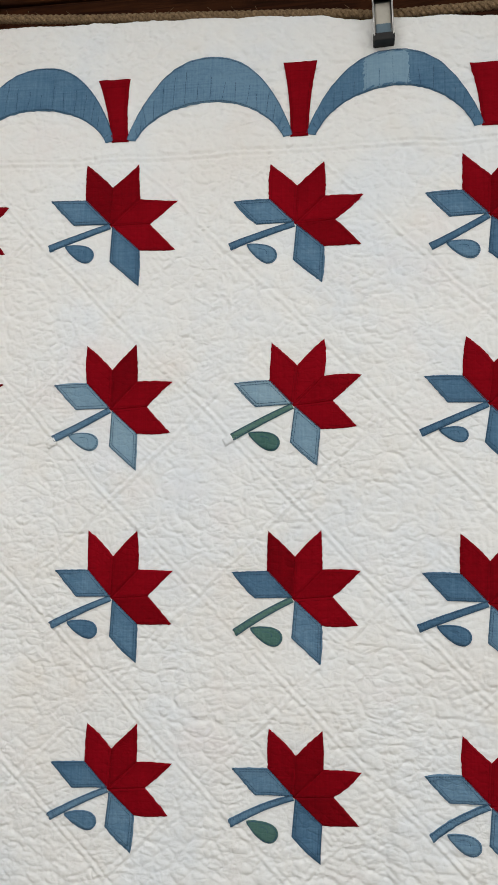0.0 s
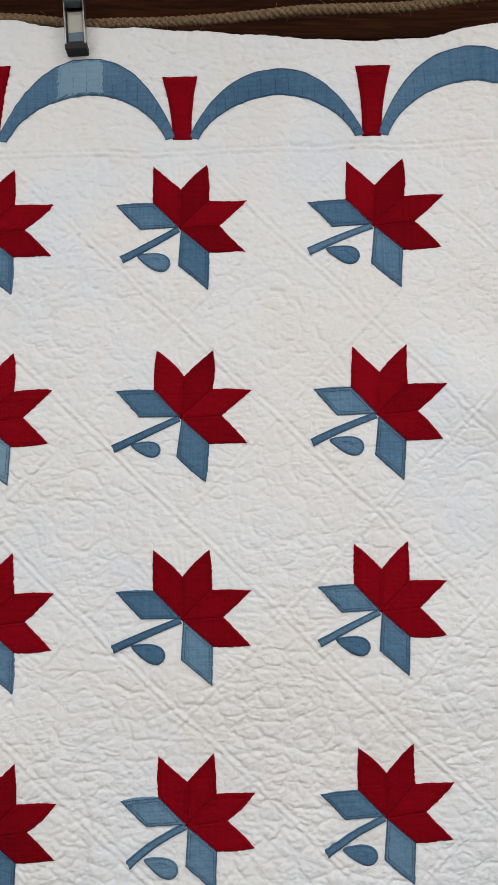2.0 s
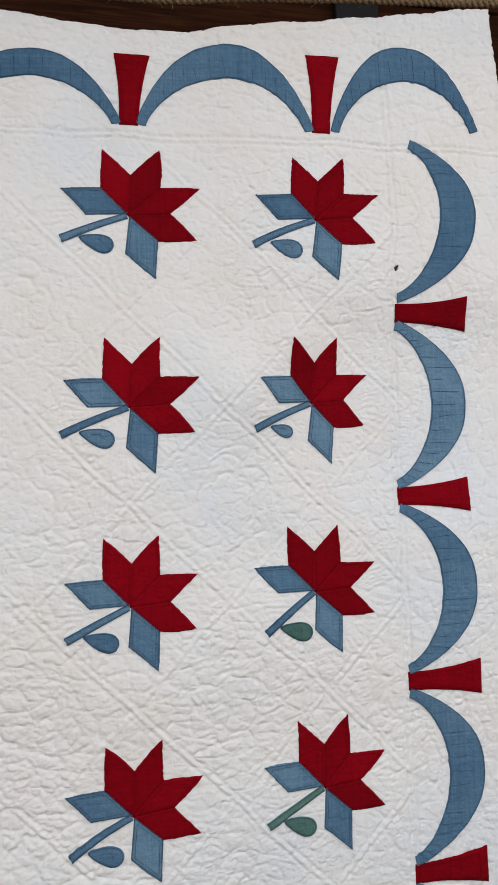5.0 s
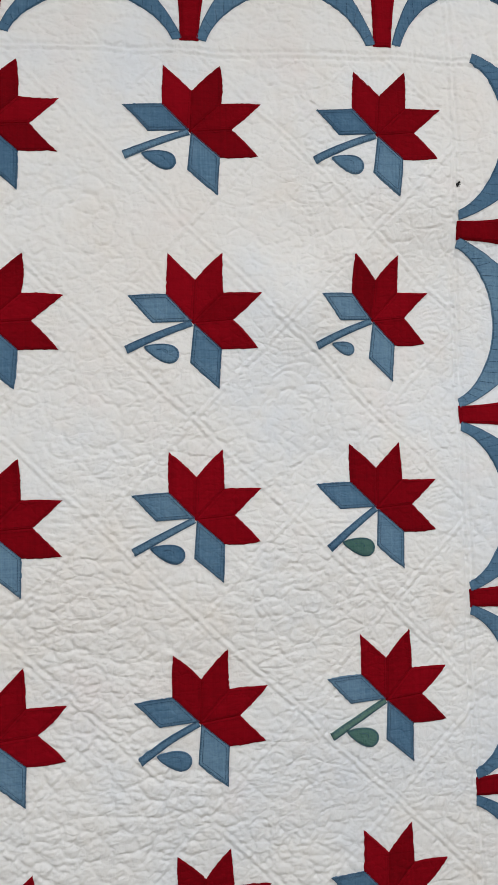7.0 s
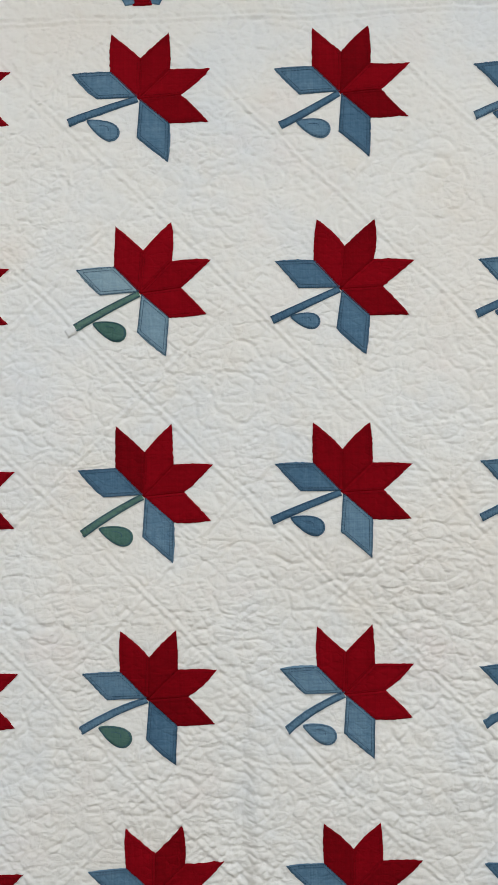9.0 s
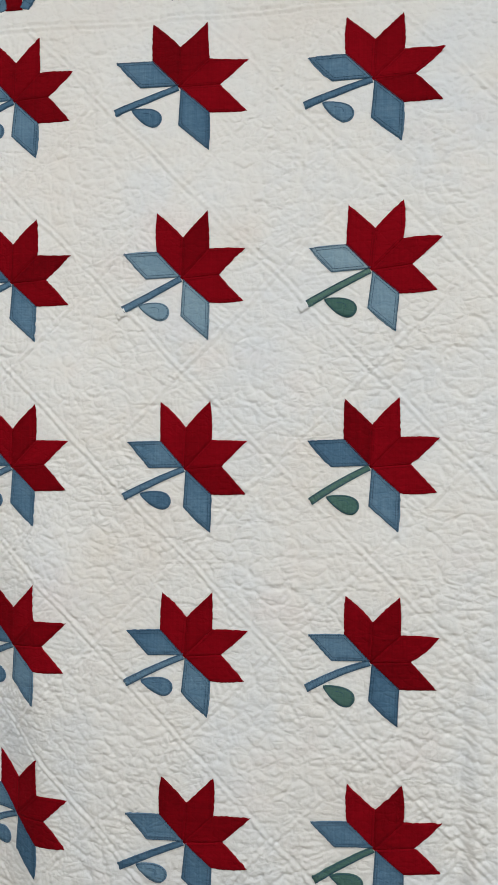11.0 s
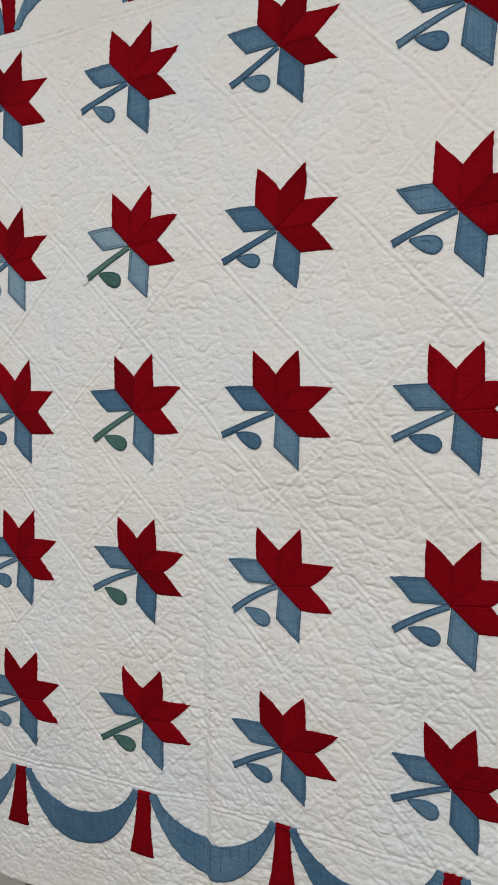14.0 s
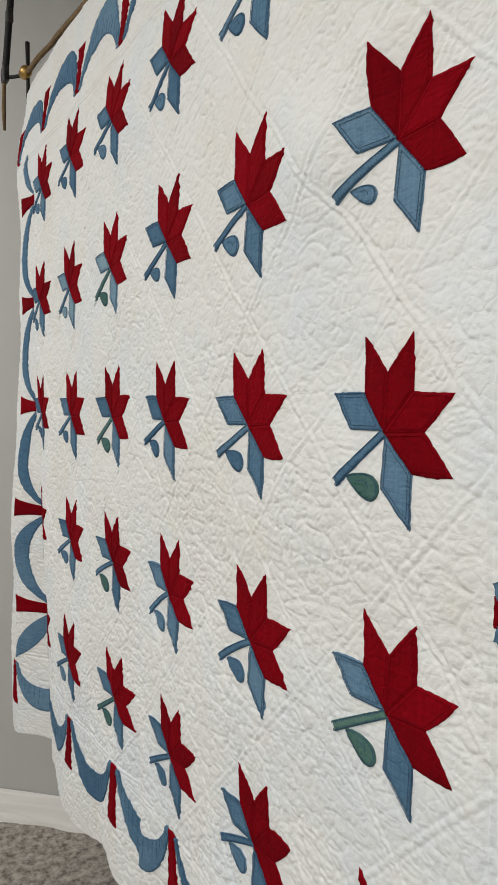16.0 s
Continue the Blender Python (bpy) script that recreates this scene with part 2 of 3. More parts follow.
def lattice(u, v, cell_u, cell_v, seed):
    """Smooth value noise, 0 to 1."""
    grid = np.random.default_rng(seed).random((256, 256))
    x, y = (u + 3.0) / cell_u, (v + 3.0) / cell_v
    i, j = np.floor(x).astype(int), np.floor(y).astype(int)
    a, b = x - i, y - j
    a, b = a * a * a * (a * (6 * a - 15) + 10), b * b * b * (b * (6 * b - 15) + 10)
    g = lambda p, q: grid[(i + p) % 256, (j + q) % 256]
    return (g(0, 0) * (1 - a) + g(1, 0) * a) * (1 - b) + (g(0, 1) * (1 - a) + g(1, 1) * a) * b


# how far the hanging cloth stands back of its plane, on a coarse grid of places
FOLD_U = (0, 0.3, 0.6, 0.9, 1.2, 1.5)
FOLD_V = (0.45, 0.65, 0.95, 1.25, 1.55, 1.85, 2, 2.13, 2.25)
FOLDS = np.array((
    (-0.0037, -0.0046, -0.0022, 0.0084, 0.0023, -0.0002),
    (-0.0025, -0.0123, -0.0006, 0.0057, 0.0132, 0.0100),
    (-0.0121, -0.0050, 0.0002, 0.0055, 0.0048, 0.0070),
    (-0.0034, 0.0010, 0.0028, -0.0017, -0.0054, -0.0006),
    (0.0029, 0.0012, 0.0030, 0.0011, -0.0080, 0.0100),
    (0.0089, 0.0061, 0.0032, 0.0015, -0.0032, -0.0180),
    (0.0064, 0.0164, 0.0205, 0.0138, 0.0046, -0.0142),
    (0.0394, 0.0454, 0.0446, 0.0311, 0.0165, -0.0071),
    (0.0606, 0.0671, 0.0645, 0.0458, 0.0258, -0.0007),
))


def drape(u, v):
    """How far the hanging cloth stands back (+) or forward (-) of its plane, in broad folds."""
    total, weight = np.zeros_like(u), np.zeros_like(u) + 1e-30
    for b, row in zip(FOLD_V, FOLDS):
        for a, back in zip(FOLD_U, row):
            w = np.exp(-((u - a) ** 2 + 1.3 * (v - b) ** 2) / 0.02)
            total, weight = total + w * back, weight + w
    low = smooth_step(-v, -1.45, -0.65)
    corner = low * (0.055 * smooth_step(-u, -0.075, 0.06) - 0.085 * smooth_step(-u, 0.06, 0.22))
    edge = -0.006 * (1 - low) * smooth_step(-u, 0.05, 0.2)
    crease = smooth_step(-v, -1.25, -0.45) * (0.019 * smooth_step(-u, -0.765, -0.740) * smooth_step(u, 0.60, 0.74))
    wave = 0.004 * (lattice(u, v * 0.35, 0.20, 0.20, 11) - 0.5) + 0.005 * (lattice(u, v, 0.10, 0.14, 12) - 0.5)
    ripple = 0.008 * smooth_step(-v, -0.55, -0.28) * np.sin(u * 15.0 + 0.7)
    dent = -0.024 * np.exp(-((u - 1.38) ** 2 + (v - 1.58) ** 2) / 0.006) - 0.015 * np.exp(-((u - 1.460) ** 2 + (v - 1.655) ** 2) / 0.0022)
    dent += 0.010 * np.exp(-((u - 1.41) ** 2 + (v - 1.32) ** 2) / 0.004)
    return total / weight + dent + corner + edge + crease + wave + ripple


def groove(d, width):
    return np.exp(-(d / width) ** 2)


def pillows(u, v, cell_u, cell_v, seed):
    """Rounded cells with sharp creases between them, 0 to 1."""
    jitter = np.random.default_rng(seed).random((2, 256, 256))
    x, y = (u + 3.0) / cell_u, (v + 3.0) / cell_v
    i, j = np.floor(x).astype(int), np.floor(y).astype(int)
    first, second = np.full(u.shape, 9.0), np.full(u.shape, 9.0)
    for p in (-1, 0, 1):
        for q in (-1, 0, 1):
            a, b = (i + p) % 256, (j + q) % 256
            d = np.hypot(i + p + jitter[0][a, b] - x, j + q + jitter[1][a, b] - y)
            second = np.minimum(second, np.maximum(first, d))
            first = np.minimum(first, d)
    return 1 - np.exp(-5.0 * (second - first))


def relief(u, v):
    """Quilting: stitched lines sunk into a puffy, puckered cloth (towards the viewer is positive)."""
    wu = u + 0.006 * (lattice(u, v, 0.07, 0.07, 21) - 0.5)
    wv = v + 0.006 * (lattice(u, v, 0.07, 0.07, 22) - 0.5)
    inside = smooth_step(wu, -0.09, -0.085) * smooth_step(-wu, -1.64, -1.635) * smooth_step(wv, 0.505, 0.51) * smooth_step(-wv, -1.98, -1.975)
    h = np.zeros_like(u)
    for s in (1, -1):
        d = ((wu + s * (wv - 1.25) + 0.15) / PITCH) % 1.0
        d = np.minimum(d, 1 - d) * PITCH / math.sqrt(2)
        firm = (0.75 if s > 0 else 0.5) * (0.6 + 0.6 * lattice(u, v, 0.12, 0.12, 75 + s))
        h += inside * firm * (-0.0036 * groove(d - 0.0055, 0.0020) * (0.75 + 0.25 * np.sin((wu - s * wv) * 1500)) + 0.0012 * groove(d, 0.0028))
    for line, axis in ((1.982, wv), (1.972, wv), (0.502, wv), (0.512, wv), (-0.092, wu), (-0.082, wu), (1.640, wu), (1.630, wu)):
        h += -0.0030 * groove(axis - line, 0.0024)
    # feather rings in the plain blocks between the flowers
    cu, cv = (wu / PITCH) % 1.0 - 0.5, ((wv - 1.25) / PITCH) % 1.0 - 0.5
    r, th = np.hypot(cu, cv) * PITCH, np.arctan2(cv, cu)
    for radius, lobes, size in ((0.060, 6, 0.016), (0.036, 6, 0.010)):
        h += inside * -0.0022 * groove(r - radius - size * np.abs(np.sin(lobes * th / 2)), 0.0020) * smooth_step(lattice(u, v, 0.04, 0.04, 73), 0.25, 0.7)
    h += inside * -0.0007 * groove(r - 0.047, 0.0026)
    # fine puckers drawn in by the applique stitches round each flower
    fu, fv = ((wu + 0.148) / PITCH % 1.0 - 0.5) * PITCH, ((wv - 1.252 + 0.15) / PITCH % 1.0 - 0.5) * PITCH
    fr, ft = np.hypot(fu, fv), np.arctan2(fv, fu)
    h += inside * 0.0009 * np.sin(62 * ft + 9 * lattice(u, v, 0.03, 0.03, 71)) * groove(fr - 0.088, 0.022) * lattice(u, v, 0.05, 0.05, 72)
    # a cable of arcs in the border
    for c, s, along, lo in ((wv, 1, wu, 1.99), (wv, -1, wu, 0.495), (wu, 1, wv, 1.648), (wu, -1, wv, -0.10)):
        depth = (c - lo) * s
        ok = smooth_step(depth, 0.008, 0.012)
        for k in range(1, 7):
            h += ok * -0.0016 * groove(depth - 0.026 * k - 0.012 * np.abs(np.sin(along * 42 + k * 1.57)), 0.0026)
    # puckers: small pillows between the stitches, fullest low down and towards the right, where the cloth hangs slack
    slack = 0.44 + 0.66 * smooth_step(-v, -1.45, -0.75) * (0.45 + 0.55 * smooth_step(u, 0.0, 0.9))
    slack = slack * (1 - 0.4 * smooth_step(u, 1.15, 1.45))
    slack = slack * (0.55 + 0.9 * lattice(u, v, 0.16, 0.16, 41))
    hu, hv = ((u + 0.14) / PITCH % 1.0 - 0.5) * PITCH, ((v - 1.26 + 0.15) / PITCH % 1.0 - 0.5) * PITCH
    sewn = np.where((u < -0.05) | (u > 1.66) | (v > 1.99) | (v < 0.50), 0.75, 0.38 + 0.62 * smooth_step(np.hypot(hu, hv), 0.07, 0.115))
    slack = slack * sewn + 0.55 * smooth_step(v, 2.0, 2.10)
    su, sv = u + 0.012 * lattice(u, v, 0.05, 0.05, 42), v + 0.010 * lattice(u, v, 0.05, 0.05, 43)
    h += slack * (0.0025 * pillows(su + 0.5 * sv, sv, 0.034, 0.025, 51) + 0.0013 * pillows(su - 0.4 * sv, sv, 0.017, 0.014, 52))
    # thin broken creases between flat facets
    eu, ev = u + 0.030 * lattice(u, v, 0.06, 0.06, 44), v + 0.030 * lattice(u, v, 0.06, 0.06, 45)
    for cell_u, cell_v, deep, seed in ((0.052, 0.044, 0.0022, 46), (0.027, 0.022, 0.0016, 47)):
        line = np.maximum(1e-6, 1 - pillows(eu, ev, cell_u, cell_v, seed)) ** 2.8
        h += -deep * line * smooth_step(lattice(u, v, 0.09, 0.09, seed + 40), 0.25, 0.7) * (0.45 + 0.75 * slack)
    creep = lattice(su, sv, 0.055, 0.045, 54) + 0.5 * lattice(su, sv, 0.024, 0.020, 55)
    h += sewn * -0.0024 * groove((creep * 5.0) % 1.0 - 0.5, 0.055) * (0.4 + 0.6 * lattice(u, v, 0.11, 0.11, 56))
    a = lattice(u + 0.4 * v, v - 0.15 * u, 0.034, 0.020, 31)
    b = lattice(u - 0.5 * v, v, 0.018, 0.014, 32)
    h += (0.4 + 0.6 * sewn) * (0.0007 * (1 - np.abs(2 * a - 1)) + 0.0004 * (1 - np.abs(2 * b - 1))) - 0.0010
    return h


gu, gv = np.meshgrid(U0 + STEP * np.arange(NU), V0 + STEP * np.arange(NV), indexing="ij")
HEIGHT = drape(gu, gv) - relief(gu, gv)


def blurred(field, reach):
    """A running mean over a square of cells."""
    for axis in (0, 1):
        field = sum(np.roll(field, k, axis) for k in range(-reach, reach + 1)) / (2 * reach + 1)
    return field


# where a second layer of cloth lies: it bridges the creases below it
COVER = np.minimum(HEIGHT, blurred(blurred(HEIGHT, 3), 3) + 0.0002)


def on_cloth(u, v, lift=0.0, field=HEIGHT):
    """World place of quilt coordinates (u, v), lifted off the cloth towards the viewer."""
    u, v = np.asarray(u, float), np.asarray(v, float)
    x, y = np.clip((u - U0) / STEP, 0, NU - 1.001), np.clip((v - V0) / STEP, 0, NV - 1.001)
    i, j = x.astype(int), y.astype(int)
    a, b = x - i, y - j
    ij, w = (i, i + 1, i, i + 1), ((1 - a) * (1 - b), a * (1 - b), (1 - a) * b, a * b)
    jj = (j, j, j + 1, j + 1)
    h = sum(field[p, q] * f for p, q, f in zip(ij, jj, w))
    return np.stack([u, h - lift, v + ZS], -1)


def top_edge(u):
    """Height of the cloth's upper edge, sagging between its clips."""
    u = np.asarray(u, float)
    at = (-0.33, 0.06, 0.25, 0.476, 0.63, 0.71, 0.88, 1.0, 1.12, 1.20, 1.32, 1.49, 1.63, 1.82)
    high = (2.225, 2.248, 2.246, 2.237, 2.226, 2.209, 2.198, 2.185, 2.164, 2.159, 2.163, 2.184, 2.206, 2.242)
    return sum(np.interp(u + k * 0.012, at, high) for k in (-2, -1, 0, 1, 2)) / 5 + 0.0012 * np.sin(u * 61.0)


def bottom_edge(u):
    u = np.asarray(u, float)
    return 0.262 + 0.008 * np.sin(u * 11 + 1.0) + 0.006 * np.sin(u * 27) - 0.03 * np.exp(-((u - 0.28) / 0.12) ** 2)


def quilt_cloth():
    """The quilted white top: a fine grid squeezed between the upper and lower edges."""
    nu, nv = NU - 1, NV - 1
    u = np.linspace(U0, U1 - STEP, nu)[:, None] * np.ones((1, nv))
    s = np.linspace(0, 1, nv)[None, :]
    top, bottom = top_edge(u[:, :1]), bottom_edge(u[:, :1])
    v = bottom + (top - bottom) * s
    left = -0.240 - 0.075 * smooth_step(v, 1.80, 2.08) - 0.045 * smooth_step(-v, -0.75, -0.45)
    u = u + (left - U0) * smooth_step(-u, -0.15, 0.335) ** 0.7
    u = u + 0.004 * np.sin(v * 19.0) * (smooth_step(-u, 0.17, 0.25) + smooth_step(u, 1.78, 1.84))
    front = on_cloth(u, v)
    n = nu * nv
    idx = np.arange(n).reshape(nu, nv)
    quads = np.stack([idx[:-1, :-1], idx[1:, :-1], idx[1:, 1:], idx[:-1, 1:]], -1).reshape(-1, 4)
    rim = np.concatenate([idx[:, 0], idx[-1, 1:], idx[-2::-1, -1], idx[0, -2:0:-1]])
    back = front.reshape(-1, 3)[rim] + np.array([0, 0.007, 0])
    k = np.arange(len(rim))
    kn = (k + 1) % len(rim)
    skirt = np.stack([rim[kn], rim[k], n + k, n + kn], -1)
    verts = np.concatenate([front.reshape(-1, 3), back])
    faces = np.concatenate([quads, skirt]).astype(np.int32)
    mesh = bpy.data.meshes.new("quilt")
    mesh.vertices.add(len(verts))
    mesh.vertices.foreach_set("co", verts.astype(np.float32).ravel())
    mesh.loops.add(faces.size)
    mesh.loops.foreach_set("vertex_index", faces.ravel())
    mesh.polygons.add(len(faces))
    mesh.polygons.foreach_set("loop_start", np.arange(0, faces.size, 4, dtype=np.int32))
    mesh.update(calc_edges=True)
    mesh.validate()
    mesh.shade_smooth()
    mesh.materials.append(WHITE)
    ob = new("quilt", mesh)
    return tagged(ob, "white cotton quilt with red and blue lilies, hung on rope", "quilt")


quilt = quilt_cloth()


# ---- applique ----
def sheet(name, grid, material, parent, lift=0.0016, label=""):
    """A piece of cloth over a grid of flat places, laid on the quilt with a turned-under edge."""
    grid = np.asarray(grid, float)
    n, m = grid.shape[:2]
    idx = np.arange(n * m).reshape(n, m)
    rim = np.concatenate([idx[:, 0], idx[-1, 1:], idx[-2::-1, -1], idx[0, -2:0:-1]])
    flat = grid.reshape(-1, 2)
    high = np.full(n * m, lift)
    high[rim] = lift * 0.55
    verts = np.concatenate([on_cloth(flat[:, 0], flat[:, 1], high, COVER), on_cloth(flat[rim, 0], flat[rim, 1], -0.0012)])
    k = np.arange(len(rim))
    kn = (k + 1) % len(rim)
    faces = np.concatenate([np.stack([idx[:-1, :-1], idx[1:, :-1], idx[1:, 1:], idx[:-1, 1:]], -1).reshape(-1, 4),
                            np.stack([rim[kn], rim[k], n * m + k, n * m + kn], -1)])
    p, q, r = verts[faces[0][0]], verts[faces[0][1]], verts[faces[0][2]]
    if np.cross(q - p, r - q)[1] > 0:
        faces = faces[:, ::-1]
    mesh = bpy.data.meshes.new(name)
    mesh.from_pydata(verts.tolist(), [], faces.tolist())
    mesh.shade_smooth()
    mesh.materials.append(material)
    ob = new(name, mesh)
    ob.parent = parent
    return tagged(ob, label)


def kite(name, corners, material, parent, lift, bow=0.0, n=18):
    """A four-cornered piece with hand-cut, slightly bowed edges."""
    t = np.linspace(0, 1, n)
    c = [np.array(p) for p in corners]

    def side(a, b, amount, rough=1.0):
        d = b - a
        return a + t[:, None] * d + (4 * t * (1 - t))[:, None] * amount * np.array([-d[1], d[0]]) + rough * np.array(rng.normal(0, 0.0003, (n, 2))) * np.sign(t * (1 - t))[:, None]

    w = [0.0, bow * rng.normal(-0.6, 0.8), 0.0, bow * rng.normal(0.6, 0.8)]
    s0, s1, s2, s3 = side(c[0], c[1], w[0], 0.0), side(c[3], c[2], w[1]), side(c[0], c[3], w[2], 0.0), side(c[1], c[2], w[3])
    a, b = t[:, None, None], t[None, :, None]
    grid = (1 - b) * s0[:, None] + b * s1[:, None] + (1 - a) * s2[None] + a * s3[None]
    grid = grid - ((1 - a) * (1 - b) * c[0] + a * (1 - b) * c[1] + a * b * c[2] + (1 - a) * b * c[3])
    return sheet(name, grid, material, parent, lift)


def ribbon(name, lines, material, parent, width=0.0009, lift=0.0026, dash=0.0):
    """Stitches and pleat shade: thin strips along polylines given in flat quilt coordinates."""
    low, mid = [], []
    for line in lines:
        pts = [Vector(p) for p in line]
        for a, b in zip(pts, pts[1:]):
            length = (b - a).length
            if length < 1e-5:
                continue
            n = max(1, round(length / 0.0045))
            side = Vector((-(b - a).y, (b - a).x)) / length * width / 2
            for k in range(n):
                p, q = a.lerp(b, (k + 0.1) / n), a.lerp(b, (k + 0.9 - dash) / n)
                low += [p - side, q - side, q + side, p + side]
                mid += [p, q]
    low, mid = np.array(low), np.array(mid)
    low, mid = on_cloth(low[:, 0], low[:, 1], lift - 0.0008, COVER), on_cloth(mid[:, 0], mid[:, 1], lift, COVER)
    bm = bmesh.new()
    for k in range(0, len(mid), 2):
        vs = [bm.verts.new(c) for c in low[2 * k : 2 * k + 4]]
        ms = [bm.verts.new(c) for c in mid[k : k + 2]]
        bm.faces.new((vs[0], vs[1], ms[1], ms[0]))
        bm.faces.new((ms[0], ms[1], vs[2], vs[3]))
    return part(name, bm, material, parent)


def whip(line, inward, gap=0.0042, reach=0.0030):
    """Short overcast stitches standing across an edge."""
    out = []
    for a, b in zip(line, line[1:]):
        a, b = Vector(a), Vector(b)
        length = (b - a).length
        n = Vector((-(b - a).y, (b - a).x)).normalized()
        if n.dot(Vector(inward) - a) < 0:
            n = -n
        for k in range(max(1, round(length / gap))):
            p = a.lerp(b, (k + 0.5 + rng.uniform(-0.15, 0.15)) / max(1, round(length / gap)))
            out.append([tuple(p + n * 0.0002), tuple(p + n * reach * rng.uniform(0.7, 1.2) + (b - a).normalized() * rng.normal(0, 0.0005))])
    return out


def inset(poly, d):
    """A convex outline drawn in by d."""
    c = Vector((sum(p[0] for p in poly) / len(poly), sum(p[1] for p in poly) / len(poly)))
    lines = []
    for p, q in zip(poly, poly[1:] + poly[:1]):
        p, q = Vector(p), Vector(q)
        n = Vector((-(q - p).y, (q - p).x)).normalized()
        if n.dot(c - p) < 0:
            n = -n
        lines.append((p + n * d, (q - p).normalized()))
    out = []
    for (p, a), (q, b) in zip(lines[-1:] + lines[:-1], lines):
        cross = a.x * b.y - a.y * b.x
        out.append(p + a * (((q - p).x * b.y - (q - p).y * b.x) / cross) if abs(cross) > 1e-6 else q)
    return [tuple(p) for p in out]


# one lily in metres from its heart: four red petals, two blue leaves
PETALS = (
    ((-0.001, -0.001), (-0.041, 0.041), (-0.0392, 0.1037), (0.003, 0.064)),
    ((-0.001, -0.001), (0.003, 0.064), (0.0444, 0.1049), (0.046, 0.045)),
    ((-0.001, -0.001), (0.046, 0.045), (0.1044, 0.044), (0.061, 0.004)),
    ((-0.001, -0.001), (0.061, 0.004), (0.1001, -0.0381), (0.043, -0.040)),
)
LEAVES = (
    ((0.0, 0.0015), (-0.061, -0.0005), (-0.0978, 0.0402), (-0.0395, 0.0425)),
    ((0.0015, -0.0005), (0.0440, -0.0385), (0.0409, -0.099), (-0.004, -0.060)),
)
STEM_END = (-0.0973, -0.0467)


def lily(u, v, a=1.0, b=0.0, c=0.0, d=1.0, stem=(0.0, 0.0), stem_cloth=BLUE, bud_cloth=BLUE, leaf_cloth=BLUE, bud=1.0):
    """A lily block: its heart at (u, v), the pattern sheared and scaled by hand-cutting as [a b; c d]."""
    def put(p):
        return (u + p[0] * a + p[1] * c, v + p[0] * b + p[1] * d)

    heart = kite("lily", [put(p) for p in ((-0.010, 0.002), (0.058, 0.003), (0.045, 0.043), (0.003, 0.060))], RED, quilt, 0.0012)
    tagged(heart, "red and blue lily applique with stem and bud")
    for poly in PETALS:
        kite("petal", [put(p) for p in poly], RED, heart, 0.0017 + rng.uniform(0, 0.0004), 0.02)
    ribbon("petal_stitching", [inset([put(p) for p in poly], 0.0035) + inset([put(p) for p in poly], 0.0035)[:1] for poly in PETALS], RED_THREAD, heart, 0.0008)
    for poly in LEAVES:
        kite("leaf", [put(p) for p in poly], leaf_cloth, heart, 0.0013, 0.02)
    ribbon("leaf_stitching", [inset([put(p) for p in poly], e) + inset([put(p) for p in poly], e)[:1] for poly in LEAVES for e in (0.0009, 0.0052)] +
           [s for poly in LEAVES for s in whip([put(p) for p in poly] + [put(poly[0])], [sum(c) / 4 for c in zip(*(put(p) for p in poly))])], THREAD_AND_SHADE, heart, 0.0008)
    # the stem, slightly bent
    p0, p1 = Vector(put((-0.002, -0.001))), Vector(put(STEM_END)) + Vector(stem)
    along = (p1 - p0).normalized()
    n = Vector((-along.y, along.x))
    bow = -0.0015 + rng.normal(0, 0.0012)
    near, far, strip = [], [], []
    for i in range(25):
        t = i / 24
        mid = p0.lerp(p1, t) + n * bow * 4 * t * (1 - t)
        w = 0.0050 + 0.0014 * t
        near.append(tuple(mid + n * w))
        far.append(tuple(mid - n * w))
        strip.append([tuple(mid + n * w * e) for e in (1, 0.35, -0.35, -1)])
    sheet("stem", strip, stem_cloth, heart, 0.0019)
    ladder = [(Vector(p), Vector(q)) for p, q in zip(near[1:], far[1:])]
    across = [[tuple(p.lerp(q, 0.04)), tuple(p.lerp(q, rng.uniform(0.25, 0.42)))] for p, q in ladder] + [[tuple(q.lerp(p, 0.04)), tuple(q.lerp(p, rng.uniform(0.25, 0.42)))] for p, q in ladder]
    near, far = near[::3], far[::3]
    ribbon("stem_stitching", [[tuple(Vector(p).lerp(Vector(q), e)) for p, q in zip(near, far)] for e in (0.10, 0.90)] +
           across, THREAD_AND_SHADE, heart, 0.0009)
    # the bud, a drop hanging from the stem
    tip = p0.lerp(p1, 0.74) + Vector((0.001, -0.0065))
    turn = math.radians(-20 + rng.normal(0, 5))
    long_way, cross_way = Vector((math.cos(turn), math.sin(turn))), Vector((-math.sin(turn), math.cos(turn)))
    leafy, ring_up, ring_down = [], [], []
    for i in range(15):
        t = (1 - math.cos(math.pi * i / 14)) / 2
        half = 0.0175 * bud * math.sqrt(max(0.0, 1 - (2 * t - 1) ** 2)) * (0.38 + 0.75 * t)
        axis = tip + long_way * 0.054 * bud * t
        leafy.append([tuple(axis + cross_way * half * e) for e in (-1, -0.6, -0.2, 0.2, 0.6, 1)])
        ring_up.append(axis + cross_way * half)
        ring_down.append(axis - cross_way * half)
    leafy[0] = [tuple(Vector(leafy[0][0]) + cross_way * 0.0003 * e) for e in range(6)]
    leafy[-1] = [tuple(Vector(leafy[-1][0]) + cross_way * 0.0003 * e) for e in range(6)]
    sheet("bud", leafy, bud_cloth, heart, 0.0017)
    ring = ring_up + ring_down[::-1]
    c0 = sum(ring, Vector((0, 0))) / len(ring)
